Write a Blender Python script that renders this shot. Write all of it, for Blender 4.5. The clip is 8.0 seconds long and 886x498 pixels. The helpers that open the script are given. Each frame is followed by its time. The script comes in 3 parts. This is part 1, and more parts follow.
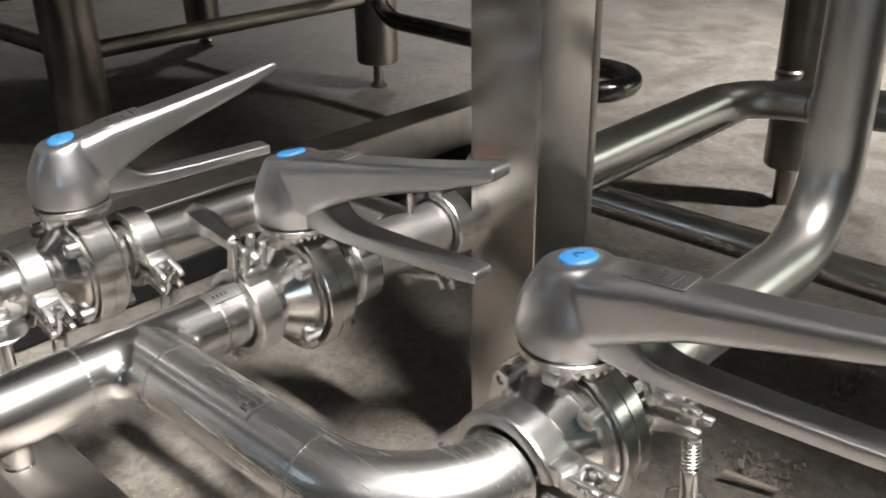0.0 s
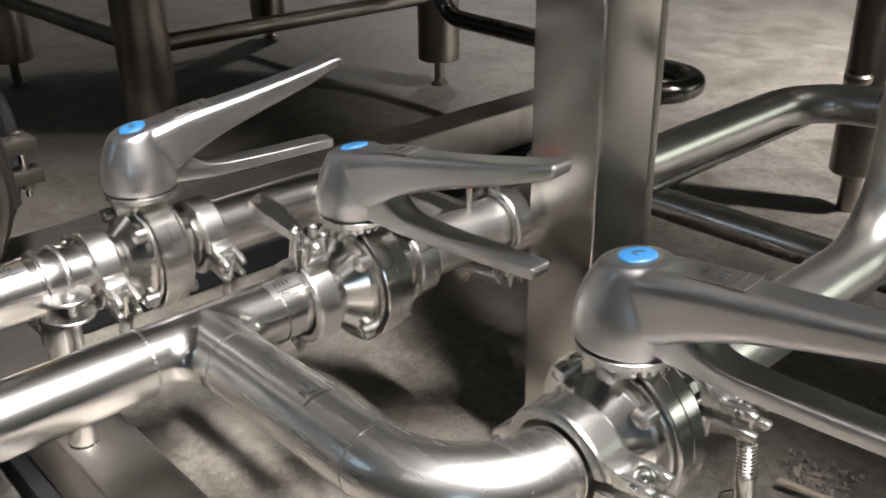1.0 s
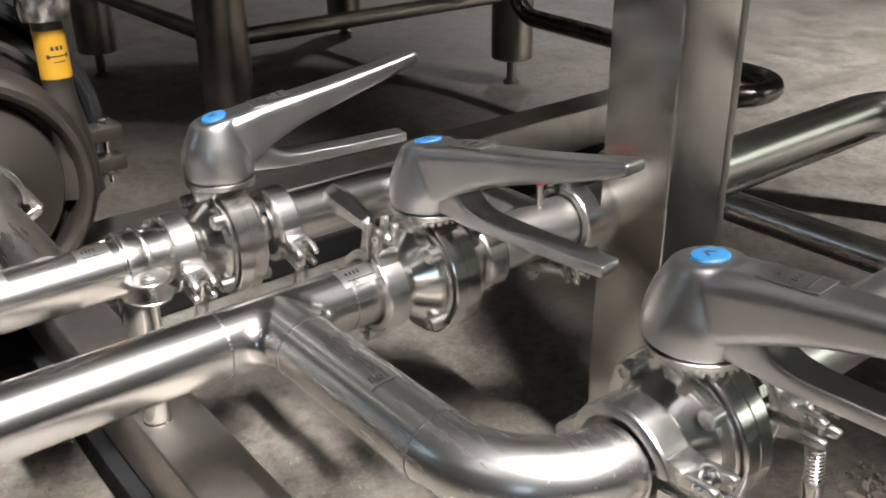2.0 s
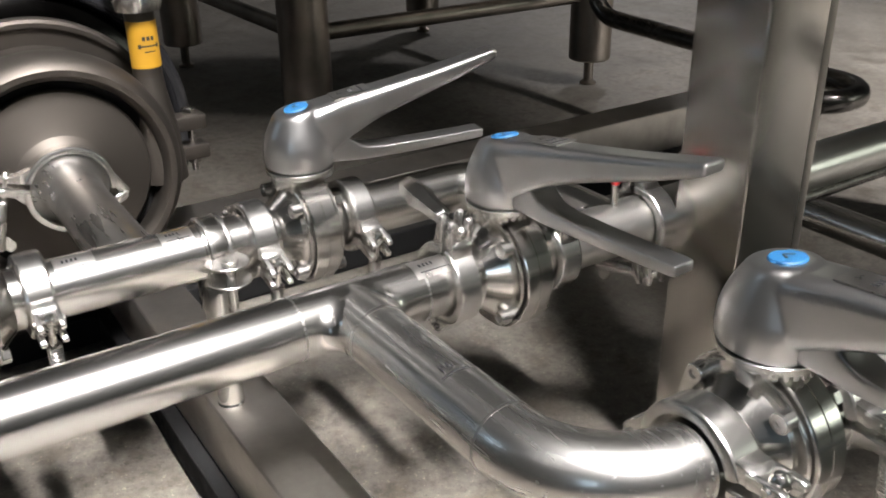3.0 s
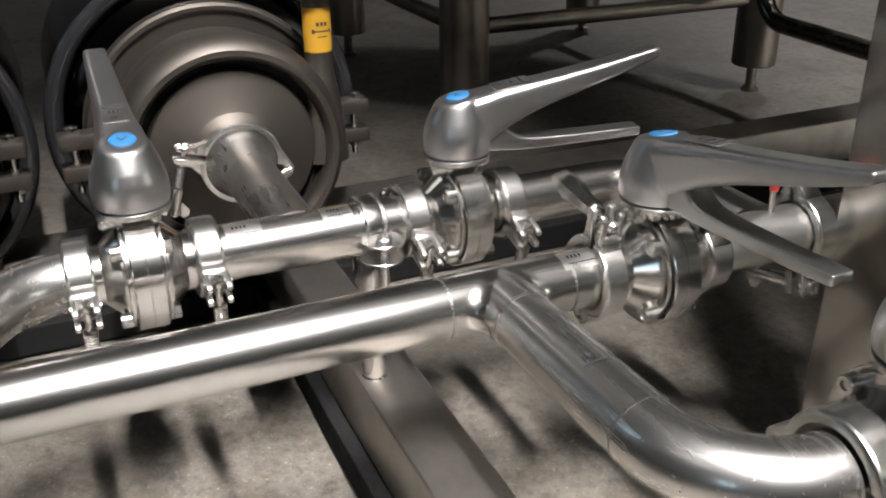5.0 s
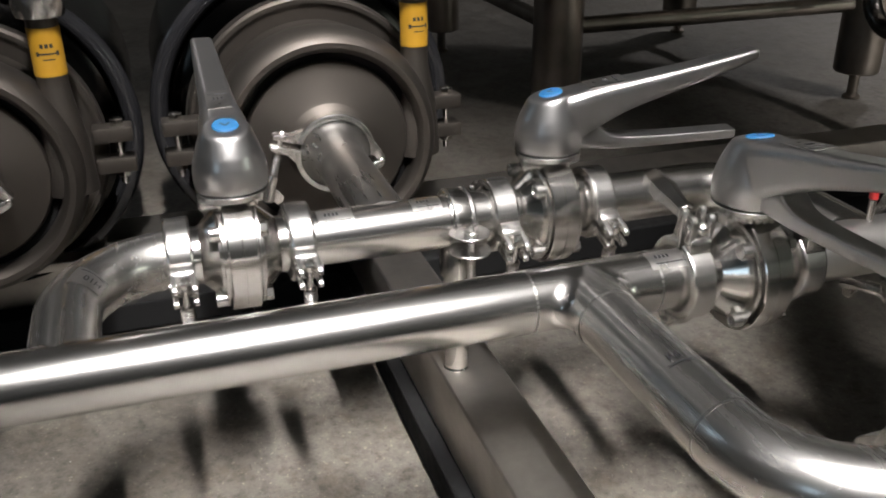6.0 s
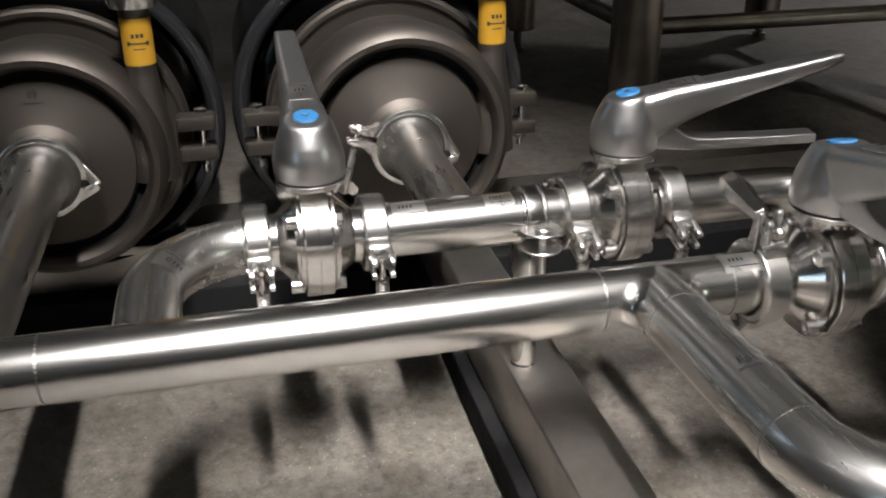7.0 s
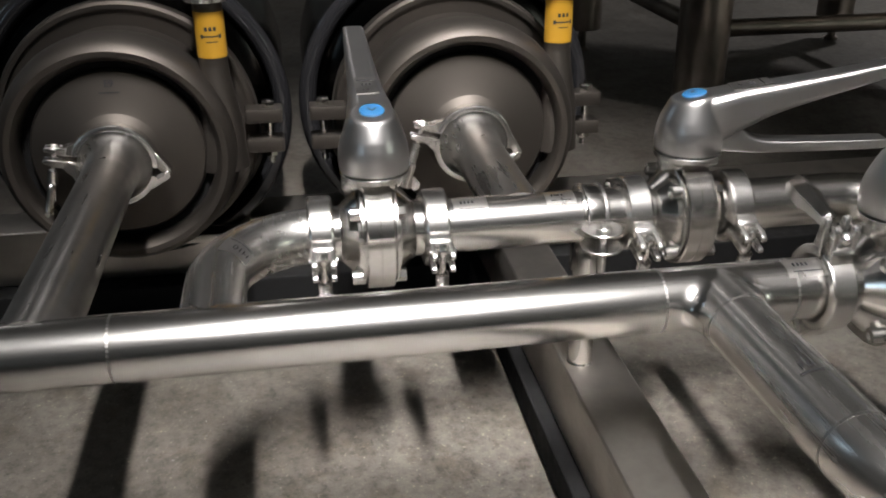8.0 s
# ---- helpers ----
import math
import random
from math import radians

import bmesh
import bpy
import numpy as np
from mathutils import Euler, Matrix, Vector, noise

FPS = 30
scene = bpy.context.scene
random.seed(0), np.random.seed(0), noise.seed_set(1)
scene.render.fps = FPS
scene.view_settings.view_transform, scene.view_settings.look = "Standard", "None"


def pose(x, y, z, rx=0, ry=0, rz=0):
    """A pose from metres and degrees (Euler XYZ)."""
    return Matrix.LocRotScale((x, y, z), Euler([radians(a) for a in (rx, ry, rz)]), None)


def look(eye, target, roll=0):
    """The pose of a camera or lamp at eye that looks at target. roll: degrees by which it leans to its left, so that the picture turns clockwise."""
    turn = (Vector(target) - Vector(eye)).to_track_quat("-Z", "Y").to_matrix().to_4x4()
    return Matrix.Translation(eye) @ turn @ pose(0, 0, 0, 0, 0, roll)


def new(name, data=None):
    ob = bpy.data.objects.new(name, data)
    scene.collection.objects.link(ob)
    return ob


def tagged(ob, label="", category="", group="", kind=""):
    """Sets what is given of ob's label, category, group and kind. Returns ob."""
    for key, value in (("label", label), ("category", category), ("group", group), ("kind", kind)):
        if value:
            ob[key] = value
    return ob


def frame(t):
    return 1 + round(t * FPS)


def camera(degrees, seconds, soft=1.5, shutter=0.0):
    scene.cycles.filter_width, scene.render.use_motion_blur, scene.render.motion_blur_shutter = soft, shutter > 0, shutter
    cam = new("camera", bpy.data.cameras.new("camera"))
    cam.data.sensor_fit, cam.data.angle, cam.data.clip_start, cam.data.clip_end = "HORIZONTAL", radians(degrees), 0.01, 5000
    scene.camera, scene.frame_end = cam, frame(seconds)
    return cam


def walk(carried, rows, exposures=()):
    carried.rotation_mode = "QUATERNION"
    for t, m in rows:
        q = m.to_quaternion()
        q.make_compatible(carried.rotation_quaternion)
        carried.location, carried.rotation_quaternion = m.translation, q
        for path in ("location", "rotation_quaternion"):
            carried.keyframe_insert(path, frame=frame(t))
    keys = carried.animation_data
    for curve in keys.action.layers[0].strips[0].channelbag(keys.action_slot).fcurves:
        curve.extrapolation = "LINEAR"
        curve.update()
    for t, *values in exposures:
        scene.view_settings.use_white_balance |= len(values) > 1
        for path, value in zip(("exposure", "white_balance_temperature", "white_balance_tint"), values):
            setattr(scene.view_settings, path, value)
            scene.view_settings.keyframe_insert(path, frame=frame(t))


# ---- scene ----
from math import pi, sin, cos

# ---------- camera ----------
cam = camera(51.5, 8.0, soft=1.9)
METRES, EYE, TILT, LEAN, TURN = 0.08, 0.67, 0.0, 0.0, 44.0
ROWS = [
    (0.0, 0.0, 0.0, 0.0, -0.43, -25.25, 0.9),
    (0.5, -0.0241, -0.0458, -0.0004, 1.49, -25.26, 0.87),
    (1.0, -0.0399, -0.0903, -0.0031, 3.34, -25.25, 0.84),
    (1.5, -0.0611, -0.1453, -0.0026, 5.48, -25.26, 0.81),
    (3.0, -0.1064, -0.3231, -0.0217, 12.57, -25.2, 0.75),
    (3.5, -0.1197, -0.3844, -0.0201, 14.78, -25.22, 0.69),
    (4.0, -0.1268, -0.4457, -0.0199, 17.05, -25.22, 0.66),
    (4.5, -0.1379, -0.5122, -0.0194, 19.46, -25.24, 0.6),
    (6.0, -0.1399, -0.7379, -0.0339, 27.91, -25.25, 0.47),
    (6.5, -0.1319, -0.8044, -0.0332, 30.31, -25.27, 0.43),
    (7.0, -0.1225, -0.8656, -0.0323, 32.58, -25.3, 0.4),
    (7.5, -0.1111, -0.9239, -0.0297, 34.75, -25.33, 0.37),
    (8.0, -0.1004, -0.9729, -0.0302, 36.52, -25.35, 0.34),
]
EXPOSURES = [(0.0, 0.22), (2.0, 0.13), (3.5, 0.05), (4.5, -0.03), (6.0, -0.46), (8.0, -0.46)]
walk(cam, [(t, pose(0, 0, EYE, TILT, LEAN, TURN) @ pose(METRES * x, METRES * y, METRES * z, 90 + pitch, roll, yaw)) for t, x, y, z, yaw, pitch, roll in ROWS], EXPOSURES)

# ---------- light ----------
world = bpy.data.worlds.new("hall_air")
scene.world = world
world.use_nodes = True
world.node_tree.nodes["Background"].inputs["Color"].default_value = (0.9, 0.95, 1.0, 1)
world.node_tree.nodes["Background"].inputs["Strength"].default_value = 0.01
scene.view_settings.exposure = 0.0


def area_lamp(name, at, target, sx, sy, watts, colour, spread=180):
    d = bpy.data.lights.new(name, "AREA")
    d.shape, d.size, d.size_y, d.energy, d.color = "RECTANGLE", sx, sy, watts, colour
    d.spread = radians(spread)
    ob = new(name, d)
    ob.matrix_world = look(at, target)
    return ob


WARM = (1.0, 0.965, 0.96)
# fluorescent battens along x, a far bay lamp; spreads narrowed to darken the back
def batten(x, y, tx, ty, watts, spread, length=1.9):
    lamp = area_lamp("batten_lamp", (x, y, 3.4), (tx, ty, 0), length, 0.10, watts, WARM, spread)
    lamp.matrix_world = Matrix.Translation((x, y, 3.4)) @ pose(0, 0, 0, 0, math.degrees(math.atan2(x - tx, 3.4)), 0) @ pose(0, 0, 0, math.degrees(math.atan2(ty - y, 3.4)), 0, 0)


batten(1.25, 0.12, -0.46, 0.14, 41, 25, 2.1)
# unseen battens added for the highlights they give the steel
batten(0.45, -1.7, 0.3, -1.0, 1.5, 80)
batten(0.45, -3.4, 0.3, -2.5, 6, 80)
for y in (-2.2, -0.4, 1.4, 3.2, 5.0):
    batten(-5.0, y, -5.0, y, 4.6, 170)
area_lamp("far_floor_lamp", (2.0, 3.0, 3.96), (-0.4, 2.9, 0), 0.30, 0.30, 172, WARM, 41)
# added lamp that only brightens the floor behind the tank
area_lamp("far_floor_lamp", (-4.4, 4.8, 3.96), (-4.2, 3.2, 0), 0.40, 0.30, 48, WARM, 70)
for x, z, watts in ((5.6, 2.0, 28), (-4.8, 3.0, 15)):
    area_lamp("hall_window_light", (x, -6.9, z), (x * 0.4, 0.0, 1.0), 1.3, 1.7, watts, (0.62, 0.82, 1.0))
area_lamp("hall_window_light", (4.2, 6.9, 1.7), (3.6, 3.5, 0.2), 2.6, 2.4, 70, (0.93, 1.0, 0.88))


# ---------- materials ----------
def mat_base(name):
    m = bpy.data.materials.new(name)
    m.use_nodes = True
    nt = m.node_tree
    return m, nt, nt.nodes["Principled BSDF"]


def noise_node(nt, scale, detail=4, stretch=(1, 1, 1), rough=0.55):
    tc = nt.nodes.new("ShaderNodeTexCoord")
    mp = nt.nodes.new("ShaderNodeMapping")
    mp.inputs["Scale"].default_value = stretch
    n = nt.nodes.new("ShaderNodeTexNoise")
    n.inputs["Scale"].default_value = scale
    n.inputs["Detail"].default_value = detail
    n.inputs["Roughness"].default_value = rough
    nt.links.new(tc.outputs["Object"], mp.inputs["Vector"])
    nt.links.new(mp.outputs["Vector"], n.inputs["Vector"])
    return n


def ramp(nt, src, stops):
    r = nt.nodes.new("ShaderNodeValToRGB")
    els = r.color_ramp.elements
    while len(els) < len(stops):
        els.new(0.5)
    for e, (p, c) in zip(els, stops):
        e.position, e.color = p, (*c, 1) if len(c) == 3 else c
    nt.links.new(src, r.inputs["Fac"])
    return r


def mix(nt, fac, a, b, kind="MIX"):
    n = nt.nodes.new("ShaderNodeMix")
    n.data_type, n.blend_type = "RGBA", kind
    for sock, v in ((n.inputs["Factor"], fac), (n.inputs[6], a), (n.inputs[7], b)):
        if isinstance(v, (int, float)):
            sock.default_value = v
        elif isinstance(v, tuple):
            sock.default_value = (*v, 1)
        else:
            nt.links.new(v, sock)
    return n.outputs[2]


def span(nt, src, lo, hi, frm=0.3, to=0.7):
    n = nt.nodes.new("ShaderNodeMapRange")
    n.inputs["From Min"].default_value, n.inputs["From Max"].default_value = frm, to
    n.inputs["To Min"].default_value, n.inputs["To Max"].default_value = lo, hi
    nt.links.new(src, n.inputs["Value"])
    return n.outputs["Result"]


def bump(nt, bsdf, src, strength, dist=0.001):
    b = nt.nodes.new("ShaderNodeBump")
    b.inputs["Strength"].default_value, b.inputs["Distance"].default_value = strength, dist
    nt.links.new(src, b.inputs["Height"])
    nt.links.new(b.outputs["Normal"], bsdf.inputs["Normal"])


def steel(name, colour, rlo, rhi, stretch=(1, 1, 1), grain=500, relief=0.05, blotch=14.0, smear=0.12):
    m, nt, b = mat_base(name)
    b.inputs["Metallic"].default_value = 1.0
    big = noise_node(nt, blotch, 6)
    fine = noise_node(nt, grain, 3, stretch)
    dark = tuple(c * (1 - smear * 2) for c in colour)
    col = ramp(nt, big.outputs["Fac"], [(0.35, dark), (0.62, colour)])
    nt.links.new(col.outputs["Color"], b.inputs["Base Color"])
    add = nt.nodes.new("ShaderNodeMath")
    add.operation = "ADD"
    nt.links.new(span(nt, big.outputs["Fac"], rhi * 0.5, rlo * 0.5), add.inputs[0])
    nt.links.new(span(nt, fine.outputs["Fac"], rlo * 0.5, rhi * 0.5), add.inputs[1])
    nt.links.new(add.outputs["Value"], b.inputs["Roughness"])
    if relief:
        bump(nt, b, fine.outputs["Fac"], relief, 0.0004)
    return m


def plain(name, colour, rough, metallic=0.0, grain=60, var=0.25, relief=0.1):
    m, nt, b = mat_base(name)
    n = noise_node(nt, grain, 5)
    col = ramp(nt, n.outputs["Fac"], [(0.3, tuple(c * (1 - var) for c in colour)), (0.7, colour)])
    nt.links.new(col.outputs["Color"], b.inputs["Base Color"])
    b.inputs["Metallic"].default_value = metallic
    nt.links.new(span(nt, n.outputs["Fac"], rough * 0.85, min(1, rough * 1.15)), b.inputs["Roughness"])
    bump(nt, b, n.outputs["Fac"], relief, 0.0005)
    return m


PIPE_Y = steel("pipe_steel_lengthways", (0.74, 0.72, 0.69), 0.18, 0.22, (1, 0.03, 1), 250, 0.0, 9, 0.08)
PIPE_X = steel("pipe_steel_crossways", (0.74, 0.72, 0.69), 0.245, 0.285, (0.03, 1, 1), 250, 0.0, 9, 0.08)
SATIN = steel("satin_pipe_steel", (0.72, 0.70, 0.665), 0.30, 0.40, (1, 1, 0.05), 220, 0.0, 8, 0.09)
DULL = steel("dull_suction_pipe_steel", (0.50, 0.485, 0.46), 0.24, 0.36, (0.05, 1, 1), 160, 0.0, 11, 0.14)
POLISHED = steel("turned_steel", (0.70, 0.68, 0.65), 0.15, 0.20, (1, 3, 1), 700, 0.0, 14, 0.05)
CLAMP = steel("cast_clamp_steel", (0.66, 0.645, 0.62), 0.25, 0.265, (1, 1, 1), 400, 0.0, 20, 0.06)
HANDLE = steel("satin_cast_handle", (0.52, 0.51, 0.50), 0.305, 0.32, (1, 1, 1), 500, 0.0, 12, 0.05)
BEAM = steel("brushed_beam_steel", (0.52, 0.495, 0.46), 0.18, 0.21, (1, 1, 0.004), 150, 0.0, 3, 0.06)
BEAM_BSDF = BEAM.node_tree.nodes["Principled BSDF"]
BEAM_BSDF.inputs["Anisotropic"].default_value = 0.8
grain_dir = BEAM.node_tree.nodes.new("ShaderNodeTangent")
grain_dir.direction_type, grain_dir.axis = "RADIAL", "Z"
BEAM.node_tree.links.new(grain_dir.outputs["Tangent"], BEAM_BSDF.inputs["Tangent"])
RAIL = steel("dull_rail_steel", (0.46, 0.43, 0.39), 0.30, 0.44, (0.2, 0.2, 1), 260, 0.03, 9, 0.16)
LEG = steel("tank_leg_steel", (0.30, 0.265, 0.23), 0.28, 0.4, (1, 1, 0.05), 200, 0.08, 8, 0.2)
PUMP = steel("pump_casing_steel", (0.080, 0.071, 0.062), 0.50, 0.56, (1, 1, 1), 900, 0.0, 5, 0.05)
DARK_METAL = steel("dark_motor_shell", (0.022, 0.021, 0.020), 0.12, 0.2)
# flat black for the beam gap shade and the pump cover groove
BLACK = plain("gap_black", (0.008, 0.008, 0.008), 0.9)
BLACK.node_tree.nodes["Principled BSDF"].inputs["Specular IOR Level"].default_value = 0.12
GLOSS_BLACK = plain("glossy_black_enamel", (0.012, 0.012, 0.013), 0.16, 0, 40, 0.2, 0.0)
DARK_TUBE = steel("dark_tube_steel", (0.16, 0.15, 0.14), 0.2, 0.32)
BLUE = plain("blue_plastic_cap", (0.007, 0.078, 0.19), 0.6, 0, 90, 0.1)
RED = plain("red_plastic", (0.35, 0.02, 0.02), 0.45)
YELLOW = plain("yellow_sticker", (0.33, 0.175, 0.008), 0.55, 0, 30, 0.12, 0.05)
INK = plain("black_marker_ink", (0.01, 0.01, 0.012), 0.6)
TAPE = plain("clear_tape_film", (0.62, 0.60, 0.575), 0.30, 1.0, 40, 0.25, 0.02)
WOOD = plain("broken_wood_splinter", (0.24, 0.20, 0.155), 0.85)
RUBBLE = plain("cement_crumbs", (0.22, 0.19, 0.16), 0.95, 0, 80, 0.5, 0.6)
WALL = plain("hall_wall_paint", (0.42, 0.42, 0.40), 0.8, 0, 3, 0.15)
CEIL = plain("hall_ceiling_sheet", (0.45, 0.45, 0.445), 0.7, 0, 3, 0.2)


def concrete():
    m, nt, b = mat_base("worn_concrete_floor")
    big = noise_node(nt, 1.6, 7, (1, 1, 1), 0.6)
    mid = noise_node(nt, 9.0, 8, (1, 1, 1), 0.65)
    fine = noise_node(nt, 210.0, 3)
    base = ramp(nt, mid.outputs["Fac"], [(0.30, (0.070, 0.062, 0.052)), (0.50, (0.100, 0.091, 0.078)), (0.72, (0.132, 0.121, 0.106))])
    patchy = ramp(nt, big.outputs["Fac"], [(0.36, (0.66, 0.65, 0.635)), (0.58, (1.0, 1.0, 1.0))])
    col = mix(nt, 1.0, base.outputs["Color"], patchy.outputs["Color"], "MULTIPLY")
    grit = noise_node(nt, 55.0, 6, (1, 1, 1), 0.7)
    gritty = ramp(nt, grit.outputs["Fac"], [(0.32, (0.42, 0.41, 0.39)), (0.5, (1, 1, 1)), (0.66, (1.3, 1.29, 1.26))])
    col = mix(nt, 0.85, col, gritty.outputs["Color"], "MULTIPLY")
    speck = ramp(nt, fine.outputs["Fac"], [(0.28, (0.5, 0.5, 0.5)), (0.40, (1, 1, 1)), (0.64, (1, 1, 1)), (0.70, (2.1, 2.05, 1.95))])
    col = mix(nt, 0.9, col, speck.outputs["Color"], "MULTIPLY")
    stain = noise_node(nt, 17.0, 9, (1, 1, 1), 0.72)
    stains = ramp(nt, stain.outputs["Fac"], [(0.40, (0.62, 0.57, 0.50)), (0.50, (1, 1, 1)), (0.58, (1, 1, 1)), (0.66, (1.25, 1.22, 1.16))])
    col = mix(nt, 0.75, col, stains.outputs["Color"], "MULTIPLY")
    chalk = noise_node(nt, 120.0, 5, (1, 1, 1), 0.75)
    chalky = ramp(nt, chalk.outputs["Fac"], [(0.66, (0, 0, 0)), (0.72, (0.55, 0.55, 0.55))])
    col = mix(nt, chalky.outputs["Color"], col, (0.30, 0.30, 0.30))
    nt.links.new(col, b.inputs["Base Color"])
    nt.links.new(span(nt, mid.outputs["Fac"], 0.42, 0.75), b.inputs["Roughness"])
    h = nt.nodes.new("ShaderNodeMath")
    h.operation = "MULTIPLY_ADD"
    h.inputs[1].default_value = 0.35
    nt.links.new(fine.outputs["Fac"], h.inputs[0])
    nt.links.new(mid.outputs["Fac"], h.inputs[2])
    bump(nt, b, h.outputs["Value"], 0.45, 0.004)
    return m


CONCRETE = concrete()


# ---------- mesh helpers ----------
def finish(name, bm, material, angle=35, flats=True):
    me = bpy.data.meshes.new(name)
    bmesh.ops.recalc_face_normals(bm, faces=bm.faces)
    # broad flat faces stay flat beside their narrow rounded edges
    bm.edges.index_update()
    crisp = []
    for e in bm.edges:
        if flats and len(e.link_faces) == 2:
            p, q = (f.calc_area() for f in e.link_faces)
            if max(p, q) > 6 * min(p, q) and e.calc_face_angle(0) > radians(10):
                crisp.append(e.index)
    bm.to_mesh(me)
    bm.free()
    me.materials.append(material)
    me.polygons.foreach_set("use_smooth", [True] * len(me.polygons))
    me.set_sharp_from_angle(angle=radians(angle))
    for i in crisp:
        me.edges[i].use_edge_sharp = True
    return me


def part(name, bm, material, parent, label="", m=None, flats=True):
    ob = new(name, finish(name, bm, material, 35 if flats else 70, flats))
    ob.parent = parent
    if m is not None:
        ob.matrix_local = m
    if label:
        ob["label"] = label
    return ob


def thing(name, label, category, m=None, group="", bm=None, material=None, kind=""):
    ob = new(name, finish(name, bm, material) if bm else None)
    if bm is None:
        ob.empty_display_size = 0.02
    if m is not None:
        ob.matrix_world = m
    return tagged(ob, label, category, group, kind)


def B():
    return bmesh.new()


def revolve(bm, profile, m=None, seg=48, wave=None):
    """Profile of (along z, radius), turned about z, then placed by m."""
    m = m or Matrix()
    rings = []
    for z, r in profile:
        if r < 1e-6:
            rings.append([bm.verts.new(m @ Vector((0, 0, z)))])
        else:
            ring = []
            for i in range(seg):
                a = 2 * pi * i / seg
                k = r * (wave(i) if wave else 1)
                ring.append(bm.verts.new(m @ Vector((k * cos(a), k * sin(a), z))))
            rings.append(ring)
    for a, b in zip(rings, rings[1:]):
        for i in range(seg):
            j = (i + 1) % seg
            if len(a) == 1 and len(b) == 1:
                continue
            if len(a) == 1:
                bm.faces.new((a[0], b[i], b[j]))
            elif len(b) == 1:
                bm.faces.new((a[i], b[0], a[j]))
            else:
                bm.faces.new((a[i], b[i], b[j], a[j]))
    return bm


def along(axis, x=0, y=0, z=0):
    """Turns the z axis onto x or y."""
    return pose(x, y, z) @ {"x": pose(0, 0, 0, 0, 90, 0), "y": pose(0, 0, 0, -90, 0, 0), "z": Matrix(), "-z": pose(0, 0, 0, 180, 0, 0), "-x": pose(0, 0, 0, 0, -90, 0), "-y": pose(0, 0, 0, 90, 0, 0)}[axis]


def rod(bm, a, b, r, seg=16, r2=None, bevel=0.0):
    a, b = Vector(a), Vector(b)
    d = b - a
    m = Matrix.Translation(a) @ d.to_track_quat("Z", "Y").to_matrix().to_4x4()
    n = d.length
    r2 = r if r2 is None else r2
    prof = [(0, 0), (0, r), (n, r2), (n, 0)]
    if bevel:
        prof = [(0, 0), (0, r - bevel), (bevel, r), (n - bevel, r2), (n, r2 - bevel), (n, 0)]
    return revolve(bm, prof, m, seg)


def path_points(pts, bend, steps=10):
    """A polyline with its corners rounded to the given bend radius."""
    pts = [Vector(p) for p in pts]
    out = [pts[0]]
    for p, q, s in zip(pts, pts[1:], pts[2:]):
        u, v = (p - q).normalized(), (s - q).normalized()
        half = u.angle(v) / 2
        cut = bend / math.tan(half)
        c = q + (u + v).normalized() * (bend / sin(half))
        a, b = q + u * cut, q + v * cut
        ra, rb = a - c, b - c
        w = ra.angle(rb)
        for i in range(steps + 1):
            f = i / steps
            out.append(c + (ra * sin((1 - f) * w) + rb * sin(f * w)) / sin(w))
    out.append(pts[-1])
    return out


def tube(bm, pts, r, seg=40, caps=True):
    pts = [Vector(p) for p in pts]
    tang = [(pts[min(i + 1, len(pts) - 1)] - pts[max(i - 1, 0)]).normalized() for i in range(len(pts))]
    n = tang[0].orthogonal().normalized()
    rings = []
    for i, (p, t) in enumerate(zip(pts, tang)):
        n = (n - t * n.dot(t)).normalized()
        b = t.cross(n)
        rings.append([bm.verts.new(p + (n * cos(2 * pi * k / seg) + b * sin(2 * pi * k / seg)) * r) for k in range(seg)])
    for a, b in zip(rings, rings[1:]):
        for k in range(seg):
            bm.faces.new((a[k], a[(k + 1) % seg], b[(k + 1) % seg], b[k]))
    if caps:
        bm.faces.new(rings[0])
        bm.faces.new(rings[-1])
    return bm


def block(bm, sx, sy, sz, m=None, bevel=0.0, seg=2):
    got = bmesh.ops.create_cube(bm, size=1, matrix=(m or Matrix()) @ Matrix.Diagonal((sx, sy, sz, 1)))
    if bevel:
        edges = list({e for v in got["verts"] for e in v.link_edges})
        bmesh.ops.bevel(bm, geom=edges, offset=bevel, segments=seg, affect="EDGES", profile=0.6)
    return bm


def slab(bm, poly, h, m=None, bevel=0.0):
    """A flat outline in x and y, h thick in z about its middle."""
    m = m or Matrix()
    lo = [bm.verts.new(m @ Vector((x, y, -h / 2))) for x, y in poly]
    hi = [bm.verts.new(m @ Vector((x, y, h / 2))) for x, y in poly]
    f = [bm.faces.new(lo[::-1]), bm.faces.new(hi)]
    for i in range(len(poly)):
        j = (i + 1) % len(poly)
        f.append(bm.faces.new((lo[i], lo[j], hi[j], hi[i])))
    if bevel:
        bmesh.ops.bevel(bm, geom=list(f[0].edges) + list(f[1].edges), offset=bevel, segments=2, affect="EDGES", profile=0.6)
    return bm


